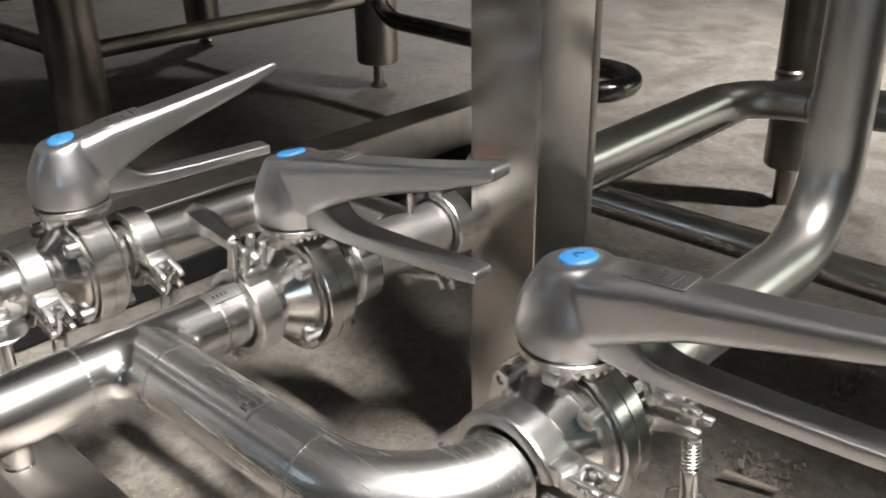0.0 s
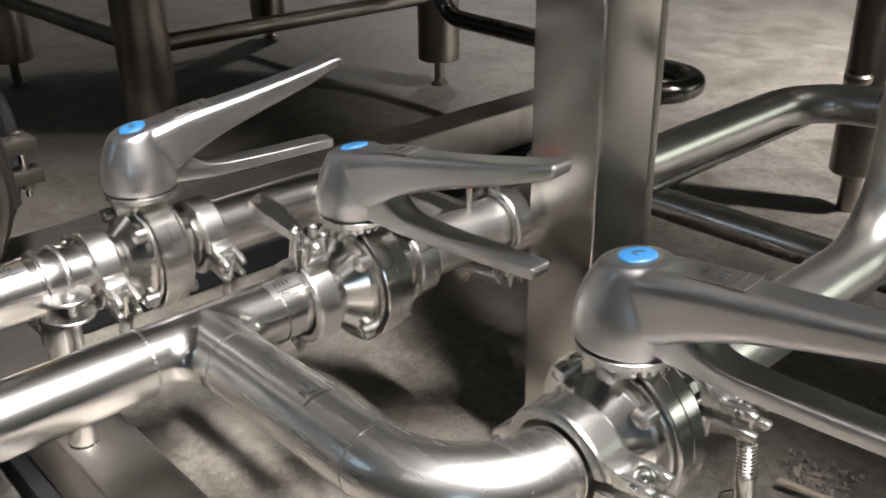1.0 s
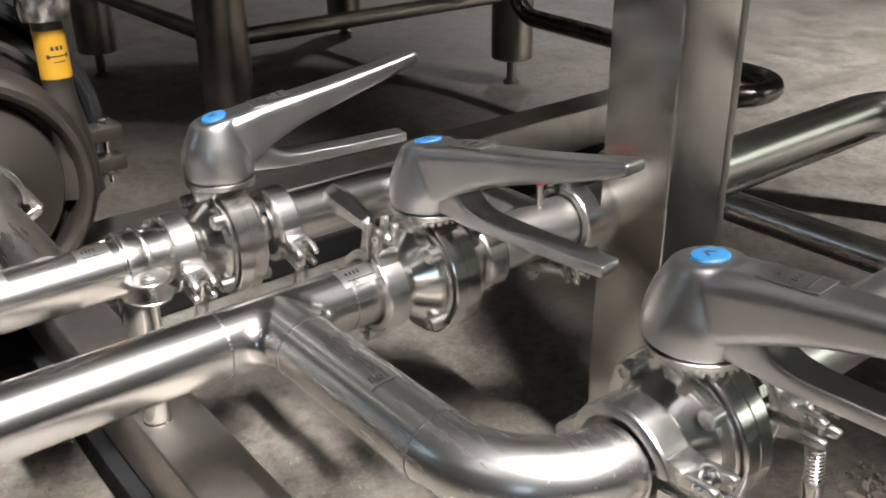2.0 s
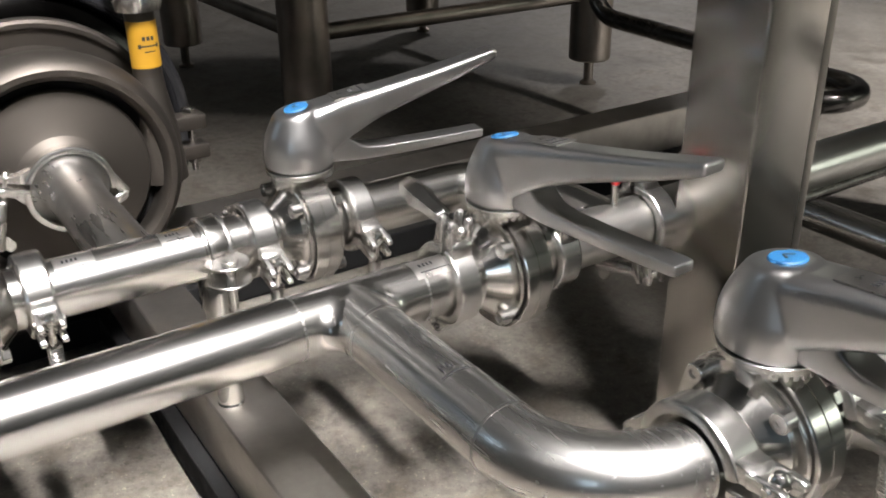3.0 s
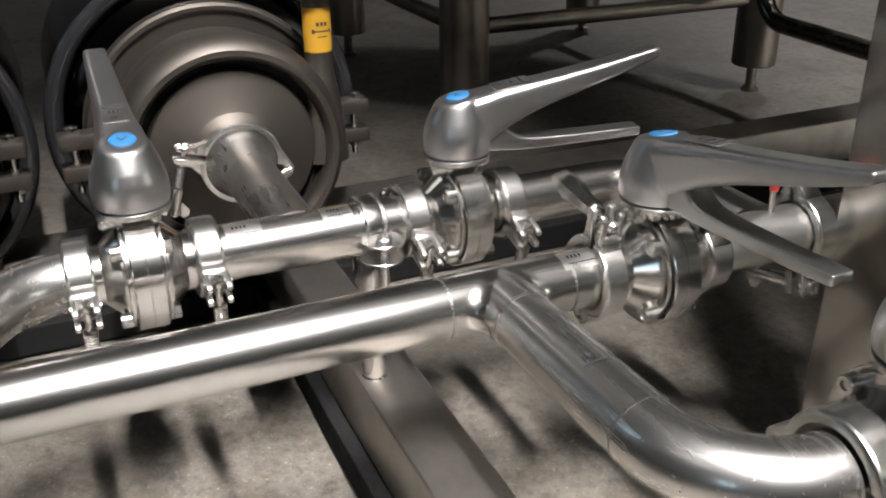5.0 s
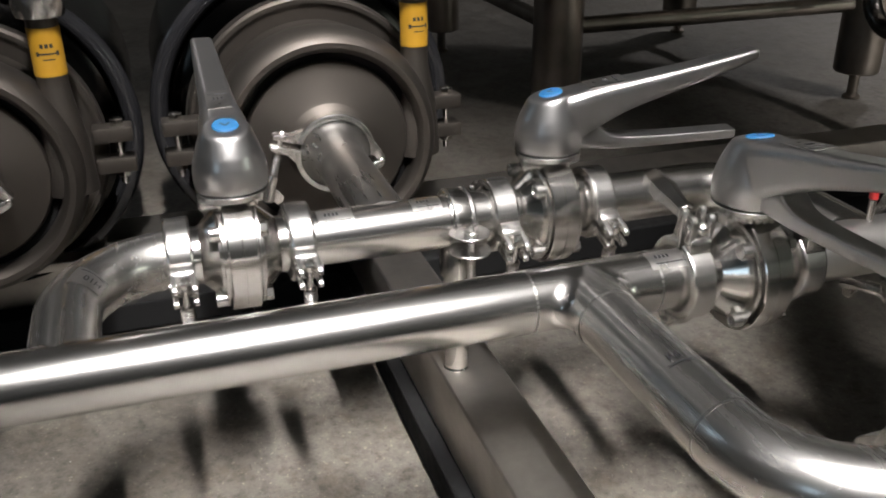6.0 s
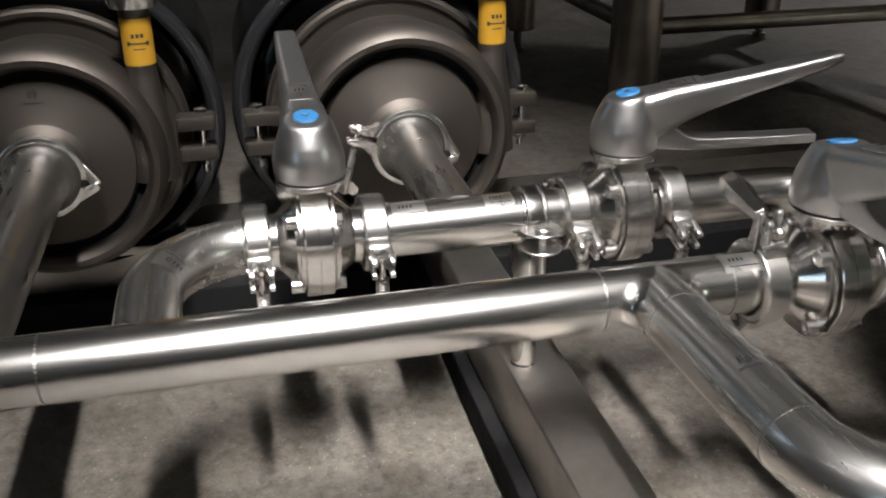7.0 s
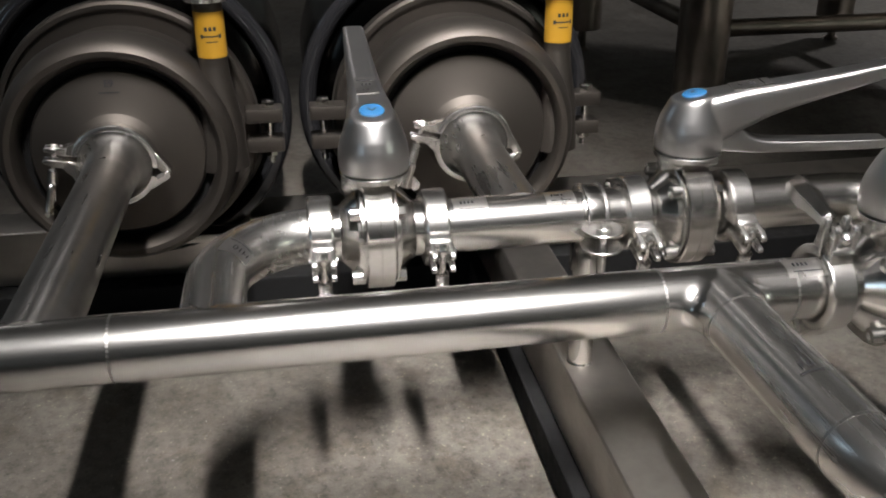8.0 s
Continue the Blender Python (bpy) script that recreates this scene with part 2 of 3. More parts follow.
def loft(bm, sections, softness=0.52):
    """Rounded rectangular sections (u, half width, z low, z high) strung along x, with smooth steps between."""
    fine = []
    for i in range(len(sections) - 1):
        p0, p1, p2, p3 = (np.array(sections[min(max(i + k, 0), len(sections) - 1)]) for k in (-1, 0, 1, 2))
        for k in range(4):
            f = k / 4
            fine.append(tuple(0.5 * (2 * p1 + (p2 - p0) * f + (2 * p0 - 5 * p1 + 4 * p2 - p3) * f * f + (3 * p1 - p0 - 3 * p2 + p3) * f ** 3)))
    sections = fine + [sections[-1]]
    rings = []
    for u, w, z0, z1 in sections:
        c, zc, hz = min(w, (z1 - z0) / 2) * softness, (z0 + z1) / 2, (z1 - z0) / 2
        ring = []
        for sy, sz in ((1, 1), (-1, 1), (-1, -1), (1, -1)):
            cy, cz = sy * (w - c), zc + sz * (hz - c)
            start = {(1, 1): 0, (-1, 1): 90, (-1, -1): 180, (1, -1): 270}[(sy, sz)]
            for k in range(4):
                a = radians(start + 30 * k)
                ring.append(bm.verts.new((u, cy + c * cos(a), cz + c * sin(a))))
        rings.append(ring)
    n = len(rings[0])
    for a, b in zip(rings, rings[1:]):
        for k in range(n):
            bm.faces.new((a[k], a[(k + 1) % n], b[(k + 1) % n], b[k]))
    bm.faces.new(rings[0])
    bm.faces.new(rings[-1])
    return bm


def hexbolt(bm, at, axis, r=0.0055, h=0.005, shank=0.0, socket=True):
    m = pose(*at) @ along(axis)
    revolve(bm, [(0, 0), (0, r), (h - 0.0008, r), (h, r - 0.0008), (h, r * 0.5), (h - 0.0015, r * 0.45), (h - 0.0015, 0)], m, 6 if not socket else 16)
    if shank:
        revolve(bm, [(-shank, 0), (-shank, r * 0.55), (0, r * 0.55), (0, 0)], m, 12)
    return bm


def letters(text, size):
    """Flat letter outlines as a list of vertices and faces, centred."""
    cu = bpy.data.curves.new("letters", "FONT")
    cu.body, cu.size, cu.align_x, cu.align_y = text, size, "CENTER", "CENTER"
    ob = new("letters", cu)
    bpy.context.view_layer.update()
    me = ob.evaluated_get(bpy.context.evaluated_depsgraph_get()).to_mesh()
    vs = [tuple(v.co) for v in me.vertices]
    fs = [tuple(p.vertices) for p in me.polygons]
    bpy.data.objects.remove(ob)
    return vs, fs


def put_letters(bm, text, size, place):
    """Lays letters by place(u, v), which gives a point of a surface."""
    vs, fs = letters(text, size)
    made = [bm.verts.new(place(u, v)) for u, v, _ in vs]
    for f in fs:
        bm.faces.new([made[i] for i in f])


def patch(bm, u0, u1, v0, v1, place, nu=2, nv=8):
    grid = [[bm.verts.new(place(u0 + (u1 - u0) * i / nu, v0 + (v1 - v0) * j / nv)) for j in range(nv + 1)] for i in range(nu + 1)]
    for i in range(nu):
        for j in range(nv):
            bm.faces.new((grid[i][j], grid[i + 1][j], grid[i + 1][j + 1], grid[i][j + 1]))


# ---------- the hall ----------
PZ = 0.301          # height of the pipe axes
R = 0.0267          # pipe radius
RS = 0.0288         # radius of the suction pipes
XM, XN, XB = -0.585, -0.768, -0.288   # axes of main pipe, back pipe, front branch
BZ = PZ + 0.006     # height of the front branch at its valve

bm = B()
n = 90
bmesh.ops.create_grid(bm, x_segments=n, y_segments=n, size=7.0)
for v in bm.verts:
    v.co.z = 0.004 * (noise.noise(v.co * 0.7) - 0.3)
floor = thing("floor", "worn grey concrete floor with stains and chips", "floor", bm=bm, material=CONCRETE, kind="structure")
for nm, sx, sy, sz, at in (("wall_north", 14.4, 0.2, 4.0, (0, 7.1, 2)), ("wall_south", 14.4, 0.2, 4.0, (0, -7.1, 2)), ("wall_east", 0.2, 14, 4.0, (7.1, 0, 2)), ("wall_west", 0.2, 14, 4.0, (-7.1, 0, 2))):
    thing(nm, "plain painted hall wall", "wall", bm=block(B(), sx, sy, sz, pose(*at)), material=WALL, kind="structure")
thing("ceiling", "dark sheet metal hall ceiling", "ceiling", bm=block(B(), 14.4, 14.4, 0.2, pose(0, 0, 4.1)), material=CEIL, kind="structure")

# ---------- skid frame ----------
def hollow_beam(name, label, sx, sy, sz, at, group=""):
    ob = thing(name, label, "beam", pose(*at), group)
    part("box_tube", block(B(), sx, sy, sz, None, 0.005, 3), RAIL, ob)
    for k in (-1, 1):
        if sx > sy:
            part("end_cap", block(B(), 0.003, sy - 0.012, sz - 0.012, pose(k * (sx / 2 + 0.0016), 0, 0)), BEAM, ob)
        else:
            part("end_cap", block(B(), sx - 0.012, 0.003, sz - 0.012, pose(0, k * (sy / 2 + 0.0016), 0)), BEAM, ob)
    return ob


hollow_beam("skid_crossbeam", "brushed stainless box beam carrying pipe support post", 1.45, 0.068, 0.084, (-0.503, 0.235, 0.088), "skid beams")
hollow_beam("skid_rail", "long stainless box rail under the pumps", 0.08, 3.3, 0.084, (-1.27, 0.05, 0.088), "skid beams")
for x, y in ((-1.27, -1.2), (-1.27, 1.6), (0.15, 0.235)):
    b = B()
    revolve(b, [(0, 0), (0, 0.03), (0.006, 0.03), (0.012, 0.01), (0.047, 0.01), (0.047, 0)], pose(x, y, 0.0), 20)
    thing("levelling_foot", "steel levelling foot under skid beam", "foot", group="skid feet", bm=b, material=RAIL)

# black strips put where only shade lies under the crossbeam and the rail
for sx, sy, x, y in ((1.40, 0.076, -0.503, 0.222), (0.10, 3.2, -1.245, 0.05)):
    pad = thing("gap_shade_strip", "flat black strip painting the shade under the skid beam", "pad", pose(x, y, 0.023), "rubber pads")
    for k in (-0.25, 0.25):
        long_x = sx > sy
        part("strip", block(B(), sx / 2 - 0.0005 if long_x else sx, sy if long_x else sy / 2 - 0.0005, 0.043, pose(k * sx if long_x else 0, 0 if long_x else k * sy, 0), 0.003), BLACK, pad)


pillar = thing("pillar", "square brushed stainless steel post with rounded corners", "post", pose(-0.514, 0.653, 0))
b = B()
block(b, 0.08, 0.08, 2.2, pose(0, 0, 1.1), 0.004, 3)
part("tube", b, BEAM, pillar)
part("edge_strip", block(B(), 0.006, 0.012, 2.0, pose(0.035, 0.0475, 1.25), 0.002), RAIL, pillar)


# ---------- pipes ----------
def weld(bm, at, axis, r=R):
    return revolve(bm, [(-0.0011, r - 0.0002), (-0.0011, r + 0.00004), (0.0011, r + 0.00004), (0.0011, r - 0.0002)], pose(*at) @ along(axis), 40)


main_pipe = thing("main_pipe", "long stainless pipe with a welded tee", "pipe", group="pipe runs")
b = B()
tube(b, [(XM, -1.6, PZ), (XM, 0.375, PZ)], R, 48)
part("pipe_run", b, PIPE_Y, main_pipe)
b = B()
tube(b, path_points([(XM + 0.003, 0.271, PZ), (XB, 0.271, BZ), (XB, 0.372, BZ)], 0.082, 16), R - 0.0002, 48)
part("branch_bend", b, PIPE_X, main_pipe)
for at, ax in (((XM, -0.212, PZ), "y"), ((XM, 0.221, PZ), "y"), ((XM, 0.335, PZ), "y"), ((XM + 0.052, 0.271, PZ + 0.001), "x"), ((XB - 0.084, 0.271, PZ + 0.0043), "x")):
    part("weld_seam", weld(B(), at, ax), DULL, main_pipe)
# fillet where branch meets run
def tee_fillet(x, y, side, size, parent):
    """The rounded crotch of a tee, to both sides of a branch that leaves a run along y towards side in x."""
    for s in (-1, 1):
        b = B()
        rows = []
        for i in range(33):
            phi = radians(-88 + 176 * i / 32)
            c, z = R * cos(phi), PZ + R * sin(phi)
            d = size * cos(phi) ** 0.35
            p0, p1, p2 = Vector((c + d, c)), Vector((c, c)), Vector((c, c + d))
            row = []
            for k in range(9):
                f = k / 8
                q = p0 * (1 - f) ** 2 + p1 * 2 * f * (1 - f) + p2 * f * f
                row.append(b.verts.new((x + side * q[0], y + s * q[1], z)))
            rows.append(row)
        for p, q in zip(rows, rows[1:]):
            for k in range(8):
                b.faces.new((p[k], p[k + 1], q[k + 1], q[k]))
        part("tee_fillet", b, PIPE_Y, parent)


tee_fillet(XM, 0.271, 1, 0.016, main_pipe)
tee_fillet(XM, -0.141, -1, 0.006, main_pipe)
# short inlet stubs welded into the run
b = B()
tube(b, path_points([(XM - 0.003, -0.141, PZ), (XN, -0.141, PZ), (XN, -0.045, PZ)], 0.094, 18), R, 48)
part("return_bend", b, PIPE_X, main_pipe)
b = B()
tube(b, [(XM - 0.003, -0.274, PZ), (-0.975, -0.274, PZ)], RS, 48)
part("suction_pipe", b, DULL, main_pipe)
for at, ax in (((XM - 0.05, -0.274, PZ), "x"), ((-0.948, -0.274, PZ), "x")):
    part("weld_seam", weld(B(), at, ax, RS), DULL, main_pipe)

back_pipe = thing("back_pipe", "stainless pipe between two valves with a welded side inlet", "pipe", group="pipe runs")
b = B()
tube(b, [(XN, 0.062, PZ), (XN, 0.265, PZ)], R, 48)
part("pipe_run", b, PIPE_Y, back_pipe)
b = B()
tube(b, [(XN - 0.003, 0.150, PZ), (-0.975, 0.150, PZ)], RS, 48)
part("suction_pipe", b, DULL, back_pipe)
part("weld_seam", weld(B(), (-0.948, 0.150, PZ), "x", RS), DULL, back_pipe)


back_run = thing("back_run_pipe", "stainless pipe running on past the back valve", "pipe", group="pipe runs")
b = B()
tube(b, path_points([(XN, 0.372, PZ), (XN, 0.562, PZ), (XM - 0.003, 0.562, PZ)], 0.078, 14), R - 0.0002, 48)
part("pipe_run", b, PIPE_Y, back_run)

far_pipe = thing("far_main_pipe", "stainless pipe bending sideways behind the post", "pipe", group="pipe runs")
b = B()
tube(b, path_points([(XM, 0.485, PZ), (XM, 1.222, PZ), (-0.1, 1.222, PZ + 0.035)], 0.085, 14), R, 40)
part("pipe_run", b, SATIN, far_pipe)
part("weld_seam", weld(B(), (-0.475, 1.222, PZ + 0.008), "x"), POLISHED, far_pipe)

riser = thing("riser_pipe", "stainless pipe turning upright beyond the front valve", "pipe", group="pipe runs")
b = B()
tube(b, path_points([(XB, 0.475, BZ), (XB, 0.808, PZ + 0.004), (XB, 0.808, 1.6)], 0.085, 16), R, 48)
part("pipe_run", b, SATIN, riser)

low_pipe = thing("low_pipe", "stainless pipe running low across the floor", "pipe", group="pipe runs")
b = B()
tube(b, [(-0.95, 1.062, 0.155), (0.6, 1.062, 0.155)], 0.0225, 32)
part("pipe_run", b, PIPE_X, low_pipe)

b = B()
revolve(b, [(0, 0), (0, 0.03), (0.006, 0.03), (0.008, 0.011), (0.14, 0.011), (0.14, 0)], pose(-0.88, 1.062, 0), 20)
part("support_foot", b, RAIL, low_pipe)

drain = thing("drain_tube", "thin stainless tube tucked under the far pipe", "tube", group="pipe runs")
b = B()
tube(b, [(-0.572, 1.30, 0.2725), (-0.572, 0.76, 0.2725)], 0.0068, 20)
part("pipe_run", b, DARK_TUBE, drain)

dark_pipe = thing("dark_return_pipe", "dark stainless tube with a hairpin bend", "pipe", group="pipe runs")
b = B()
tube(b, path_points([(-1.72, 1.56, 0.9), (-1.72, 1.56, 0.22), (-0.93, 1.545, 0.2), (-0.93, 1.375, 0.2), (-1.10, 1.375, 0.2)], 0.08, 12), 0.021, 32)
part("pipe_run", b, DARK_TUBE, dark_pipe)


# ---------- clamps ----------
def clamp(label, m, r=0.0285, out=0.0375, nut="sprung", w=0.0118):
    """A hinged ring about y with its forked bolt lugs at +x, the bolt hanging down."""
    ob = thing("pipe_clamp", label, "clamp", m, "pipe clamps")
    for name, s in (("upper_half", 1), ("lower_half", -1)):
        b = B()
        rings = []
        for i in range(29):
            a = radians(s * (7 + 166 * i / 28))
            rings.append([b.verts.new((q * cos(a), y, q * sin(a))) for y, q in ((-w * 0.8, r), (-w, r + 0.0015), (-w, out - 0.0022), (-w + 0.0008, out - 0.0008), (-w + 0.0025, out), (w - 0.0025, out), (w - 0.0008, out - 0.0008), (w, out - 0.0022), (w, r + 0.0015), (w * 0.8, r))])
        for p, q in zip(rings, rings[1:]):
            for k in range(10):
                b.faces.new((p[k], p[(k + 1) % 10], q[(k + 1) % 10], q[k]))
        b.faces.new(rings[0])
        b.faces.new(rings[-1])
        half = part(name, b, CLAMP, ob)
        # the tail runs off the ring to the hinge pin
        b = B()
        tail = [(out * cos(radians(151)), out * sin(radians(151)) - 0.0002), (-out - 0.0105, 0.0085), (-out - 0.0140, 0.0045), (-out - 0.0140, 0.0015), (-out - 0.0115, 0.0004), (-out - 0.0030, 0.0004), (-r - 0.002, 0.009), (-r * 0.95, 0.0135)]
        slab(b, [(x, s * z) for x, z in tail], 2 * w - 0.003, pose(0, 0, 0, 90, 0, 0), 0.0012)
        part("hinge_tail", b, CLAMP, half, flats=False)
        # the shoulder and the two prongs of the fork
        b = B()
        c, n = cos(radians(27)), sin(radians(27))
        neck = [(out * c, out * n - 0.001), (out + 0.004, 0.0135), (out + 0.010, 0.0118), (out + 0.010, 0.0030), (r * 0.98, 0.0035), (r * c, r * n)]
        slab(b, [(x, s * z) for x, z in neck], 2 * w - 0.004, pose(0, 0, 0, 90, 0, 0), 0.0010)
        for k in (-1, 1):
            prong = [(out + 0.004, 0.0125), (out + 0.024, 0.0112), (out + 0.0285, 0.0095), (out + 0.0295, 0.0070), (out + 0.0280, 0.0040), (out + 0.004, 0.0030)]
            slab(b, [(x, s * z) for x, z in prong], 0.0052, pose(0, k * (w - 0.0032), 0) @ pose(0, 0, 0, 90, 0, 0), 0.0011)
        part("fork", b, CLAMP, half, flats=False)
    b = B()
    rod(b, (-out - 0.0095, -w - 0.001, 0), (-out - 0.0095, w + 0.001, 0), 0.0034, 14, None, 0.001)
    part("hinge_pin", b, POLISHED, ob)
    bx = out + 0.018
    b = B()
    rod(b, (bx, -w - 0.0012, 0.0075), (bx, w + 0.0012, 0.0075), 0.0034, 14, None, 0.001)
    revolve(b, [(-0.0068, 0), (-0.006, 0.0034), (-0.003, 0.0058), (0, 0.0064), (0.003, 0.0058), (0.006, 0.0034), (0.0068, 0)], pose(bx, 0, 0.0085), 18)
    rod(b, (bx, 0, 0.008), (bx, 0, -0.074), 0.0032, 12)
    part("eye_bolt", b, POLISHED, ob)
    if nut == "sprung":
        b = B()
        pts = [(bx + 0.0058 * cos(i * 0.7), 0.0058 * sin(i * 0.7), -0.016 - 0.024 * i / 80) for i in range(81)]
        tube(b, pts, 0.0010, 6)
        part("spring", b, POLISHED, ob)
        b = B()
        revolve(b, [(0, 0), (0, 0.0066), (0.002, 0.0082), (0.006, 0.0078), (0.018, 0.0066), (0.030, 0.0072), (0.033, 0.0066), (0.034, 0.005), (0.034, 0)], pose(bx, 0, -0.074), 20)
        for k in (-1, 1):
            slab(b, [(0, 0.006), (0.008, 0.009), (0.017, 0.002), (0.018, -0.006), (0.012, -0.010), (0.0, -0.004)], 0.0055, pose(bx, 0, -0.066, 90, 0, 90 - 90 * k), 0.0014)
    elif nut == "lever":
        b = B()
        revolve(b, [(0, 0), (0, 0.0070), (0.002, 0.0105), (0.026, 0.0124), (0.036, 0.0096), (0.060, 0.0076), (0.062, 0.006), (0.062, 0)], pose(bx, 0, -0.078), 6)
    else:
        b = B()
        revolve(b, [(0, 0), (0, 0.0062), (0.002, 0.0075), (0.018, 0.0062), (0.020, 0.005), (0.020, 0)], pose(bx, 0, -0.036), 16)
        tube(b, path_points([(bx, 0.0, -0.032), (bx, 0.008, -0.036), (bx, 0.021, -0.068), (bx, -0.021, -0.068), (bx, -0.008, -0.036), (bx, 0.0, -0.032)], 0.003, 5), 0.0034, 12)
    part("clamp_nut", b, POLISHED, ob)
    return ob


def clamp_at(x, y, turn, label="cast stainless pipe clamp with sprung bolt", flip=0, nut="sprung", size=1.0, z=PZ):
    return clamp(label, pose(x, y, z) @ pose(0, 0, 0, 0, 0, flip) @ pose(0, 0, 0, 0, turn, 0) @ Matrix.Scale(size, 4), nut=nut)


# ---------- valves ----------
CAST = []


def cast_handle():
    """Head and grip as one casting: both closed forms are fused and their joint is smoothed."""
    bm = B()
    revolve(bm, [(0.0612, 0), (0.0612, 0.0296), (0.0626, 0.0310), (0.068, 0.0318), (0.077, 0.0318), (0.084, 0.0308), (0.093, 0.0282), (0.102, 0.0250), (0.109, 0.0224), (0.1125, 0.0206), (0.1140, 0.0185), (0.1145, 0.015), (0.1145, 0)], None, 72)
    for v in bm.verts:
        f = min(max((v.co.z - 0.092) / 0.0225, 0), 1)
        v.co.z += 0.21 * v.co.x * f * f * (3 - 2 * f)
    loft(bm, [(-0.008, 0.0185, 0.068, 0.1120), (0.012, 0.0215, 0.0680, 0.1160), (0.030, 0.0205, 0.0740, 0.1196), (0.042, 0.0185, 0.0805, 0.1215), (0.056, 0.0172, 0.0875, 0.1236), (0.080, 0.0155, 0.0985, 0.1268), (0.12, 0.0140, 0.1120, 0.1332), (0.16, 0.0125, 0.1245, 0.1405), (0.192, 0.0112, 0.1360, 0.1470), (0.201, 0.0102, 0.1400, 0.1482)])
    bmesh.ops.recalc_face_normals(bm, faces=bm.faces)
    me = bpy.data.meshes.new("handle_forms")
    bm.to_mesh(me)
    bm.free()
    ob = new("handle_forms", me)
    fuse = ob.modifiers.new("fuse", "REMESH")
    fuse.mode, fuse.voxel_size = "VOXEL", 0.0013
    ease = ob.modifiers.new("ease", "SMOOTH")
    ease.factor, ease.iterations = 0.5, 7
    bpy.context.view_layer.update()
    done = bpy.data.meshes.new_from_object(ob.evaluated_get(bpy.context.evaluated_depsgraph_get()))
    bpy.data.objects.remove(ob)
    bpy.data.meshes.remove(me)
    done.name = "handle"
    done.materials.clear()
    done.materials.append(HANDLE)
    done.polygons.foreach_set("use_smooth", [True] * len(done.polygons))
    return done


def valve(label, x, y, handle_turn, droop=0.0, size=1.05, z=PZ, group="butterfly valves"):
    ob = thing("butterfly_valve", label, "valve", pose(x, y, z) @ Matrix.Scale(size, 4), group)
    half = [(-0.062, 0.0225), (-0.062, 0.0255), (-0.058, 0.0255), (-0.0340, 0.0256), (-0.0332, 0.0262), (-0.0200, 0.0392), (-0.0190, 0.0400), (-0.0176, 0.0400), (-0.0176, 0.0412), (-0.0168, 0.0412), (-0.0168, 0.0480), (-0.0162, 0.0488), (-0.0142, 0.0488), (-0.0139, 0.0480), (-0.0139, 0.0440), (-0.0124, 0.0440), (-0.0124, 0.0520), (-0.0116, 0.0527), (-0.0006, 0.0527), (-0.0003, 0.0521)]
    prof = half + [(-a, r) for a, r in reversed(half)]
    part("body", revolve(B(), prof, along("y"), 72), POLISHED, ob)
    for deg in (45, 135, 225, 315):
        cx, cz = 0.0440 * cos(radians(deg)), 0.0440 * sin(radians(deg))
        part("bolt_head", hexbolt(B(), (cx, -0.0168, cz), "-y", 0.0066, 0.0095), CLAMP, ob)
        part("nut", hexbolt(B(), (cx, 0.0168, cz), "y", 0.0066, 0.0065, 0, False), POLISHED, ob)
    b = B()
    block(b, 0.034, 0.034, 0.010, pose(0, 0, 0.0500), 0.003)
    rod(b, (0, 0, 0.045), (0, 0, 0.062), 0.010, 20)
    part("stem_block", b, POLISHED, ob)
    b = B()
    revolve(b, [(0.0550, 0), (0.0550, 0.0300), (0.0556, 0.0308), (0.0600, 0.0312), (0.0605, 0.0305), (0.0605, 0)], None, 64)
    for k in range(-5, 6):
        block(b, 0.004, 0.0034, 0.0045, pose(0, 0, 0, 0, 0, handle_turn + 11 * k - 4) @ pose(0.0290, 0, 0.0548), 0.0008)
    block(b, 0.012, 0.014, 0.010, pose(0.008, -0.0235, 0.051), 0.002)
    part("notched_plate", b, CLAMP, ob)
    turn = pose(0, 0, 0, 0, 0, handle_turn)
    if not CAST:
        CAST.append(cast_handle())
    h = new("handle", CAST[0])
    h.parent, h.matrix_local = ob, turn @ pose(0, 0, 0.09) @ pose(0, 0, 0, 0, droop, 0) @ pose(0, 0, -0.09)
    h["label"] = "satin cast stainless handle"
    b = B()
    lean = pose(0.001, 0, 0.1138, 0, -11.9, 0)
    revolve(b, [(-0.002, 0), (-0.002, 0.0112), (0.0014, 0.0112), (0.0024, 0.0104), (0.0028, 0.007), (0.0028, 0)], lean, 32)
    cap = part("cap", b, BLUE, h, "round blue plastic cap")
    b = B()
    for k in (-1, 1):
        block(b, 0.0062, 0.0014, 0.0004, lean @ pose(-0.0005, k * 0.0020, 0.0030, 0, 0, k * 36))
    part("cap_mark", b, INK, cap)
    b = loft(B(), [(0.016, 0.0150, 0.064, 0.098), (0.032, 0.0142, 0.062, 0.096), (0.046, 0.0132, 0.061, 0.084), (0.058, 0.0124, 0.0602, 0.0745), (0.075, 0.0116, 0.0600, 0.0710), (0.11, 0.0110, 0.0602, 0.0702), (0.14, 0.0105, 0.0608, 0.0703), (0.180, 0.0100, 0.0620, 0.0710), (0.186, 0.0090, 0.0632, 0.0704)], 0.30)
    lever = new("trigger_lever", finish("trigger_lever", b, HANDLE, 60, False))
    lever.parent, lever.matrix_local = ob, turn
    lever["label"] = "plain cast squeeze lever"
    flat = pose(0.052, 0, 0.1236, 0, -8.8, 0)
    part("label_plate", block(B(), 0.036, 0.021, 0.0010, flat), TAPE, h, "small clear marking label")
    b = B()
    block(b, 0.0011, 0.017, 0.0005, flat @ pose(0.010, 0, 0.0007))
    for k in (-0.0035, 0.0, 0.0035):
        block(b, 0.0042, 0.0015, 0.0005, flat @ pose(0.001, k, 0.0007))
    part("marking", b, INK, h)
    return ob


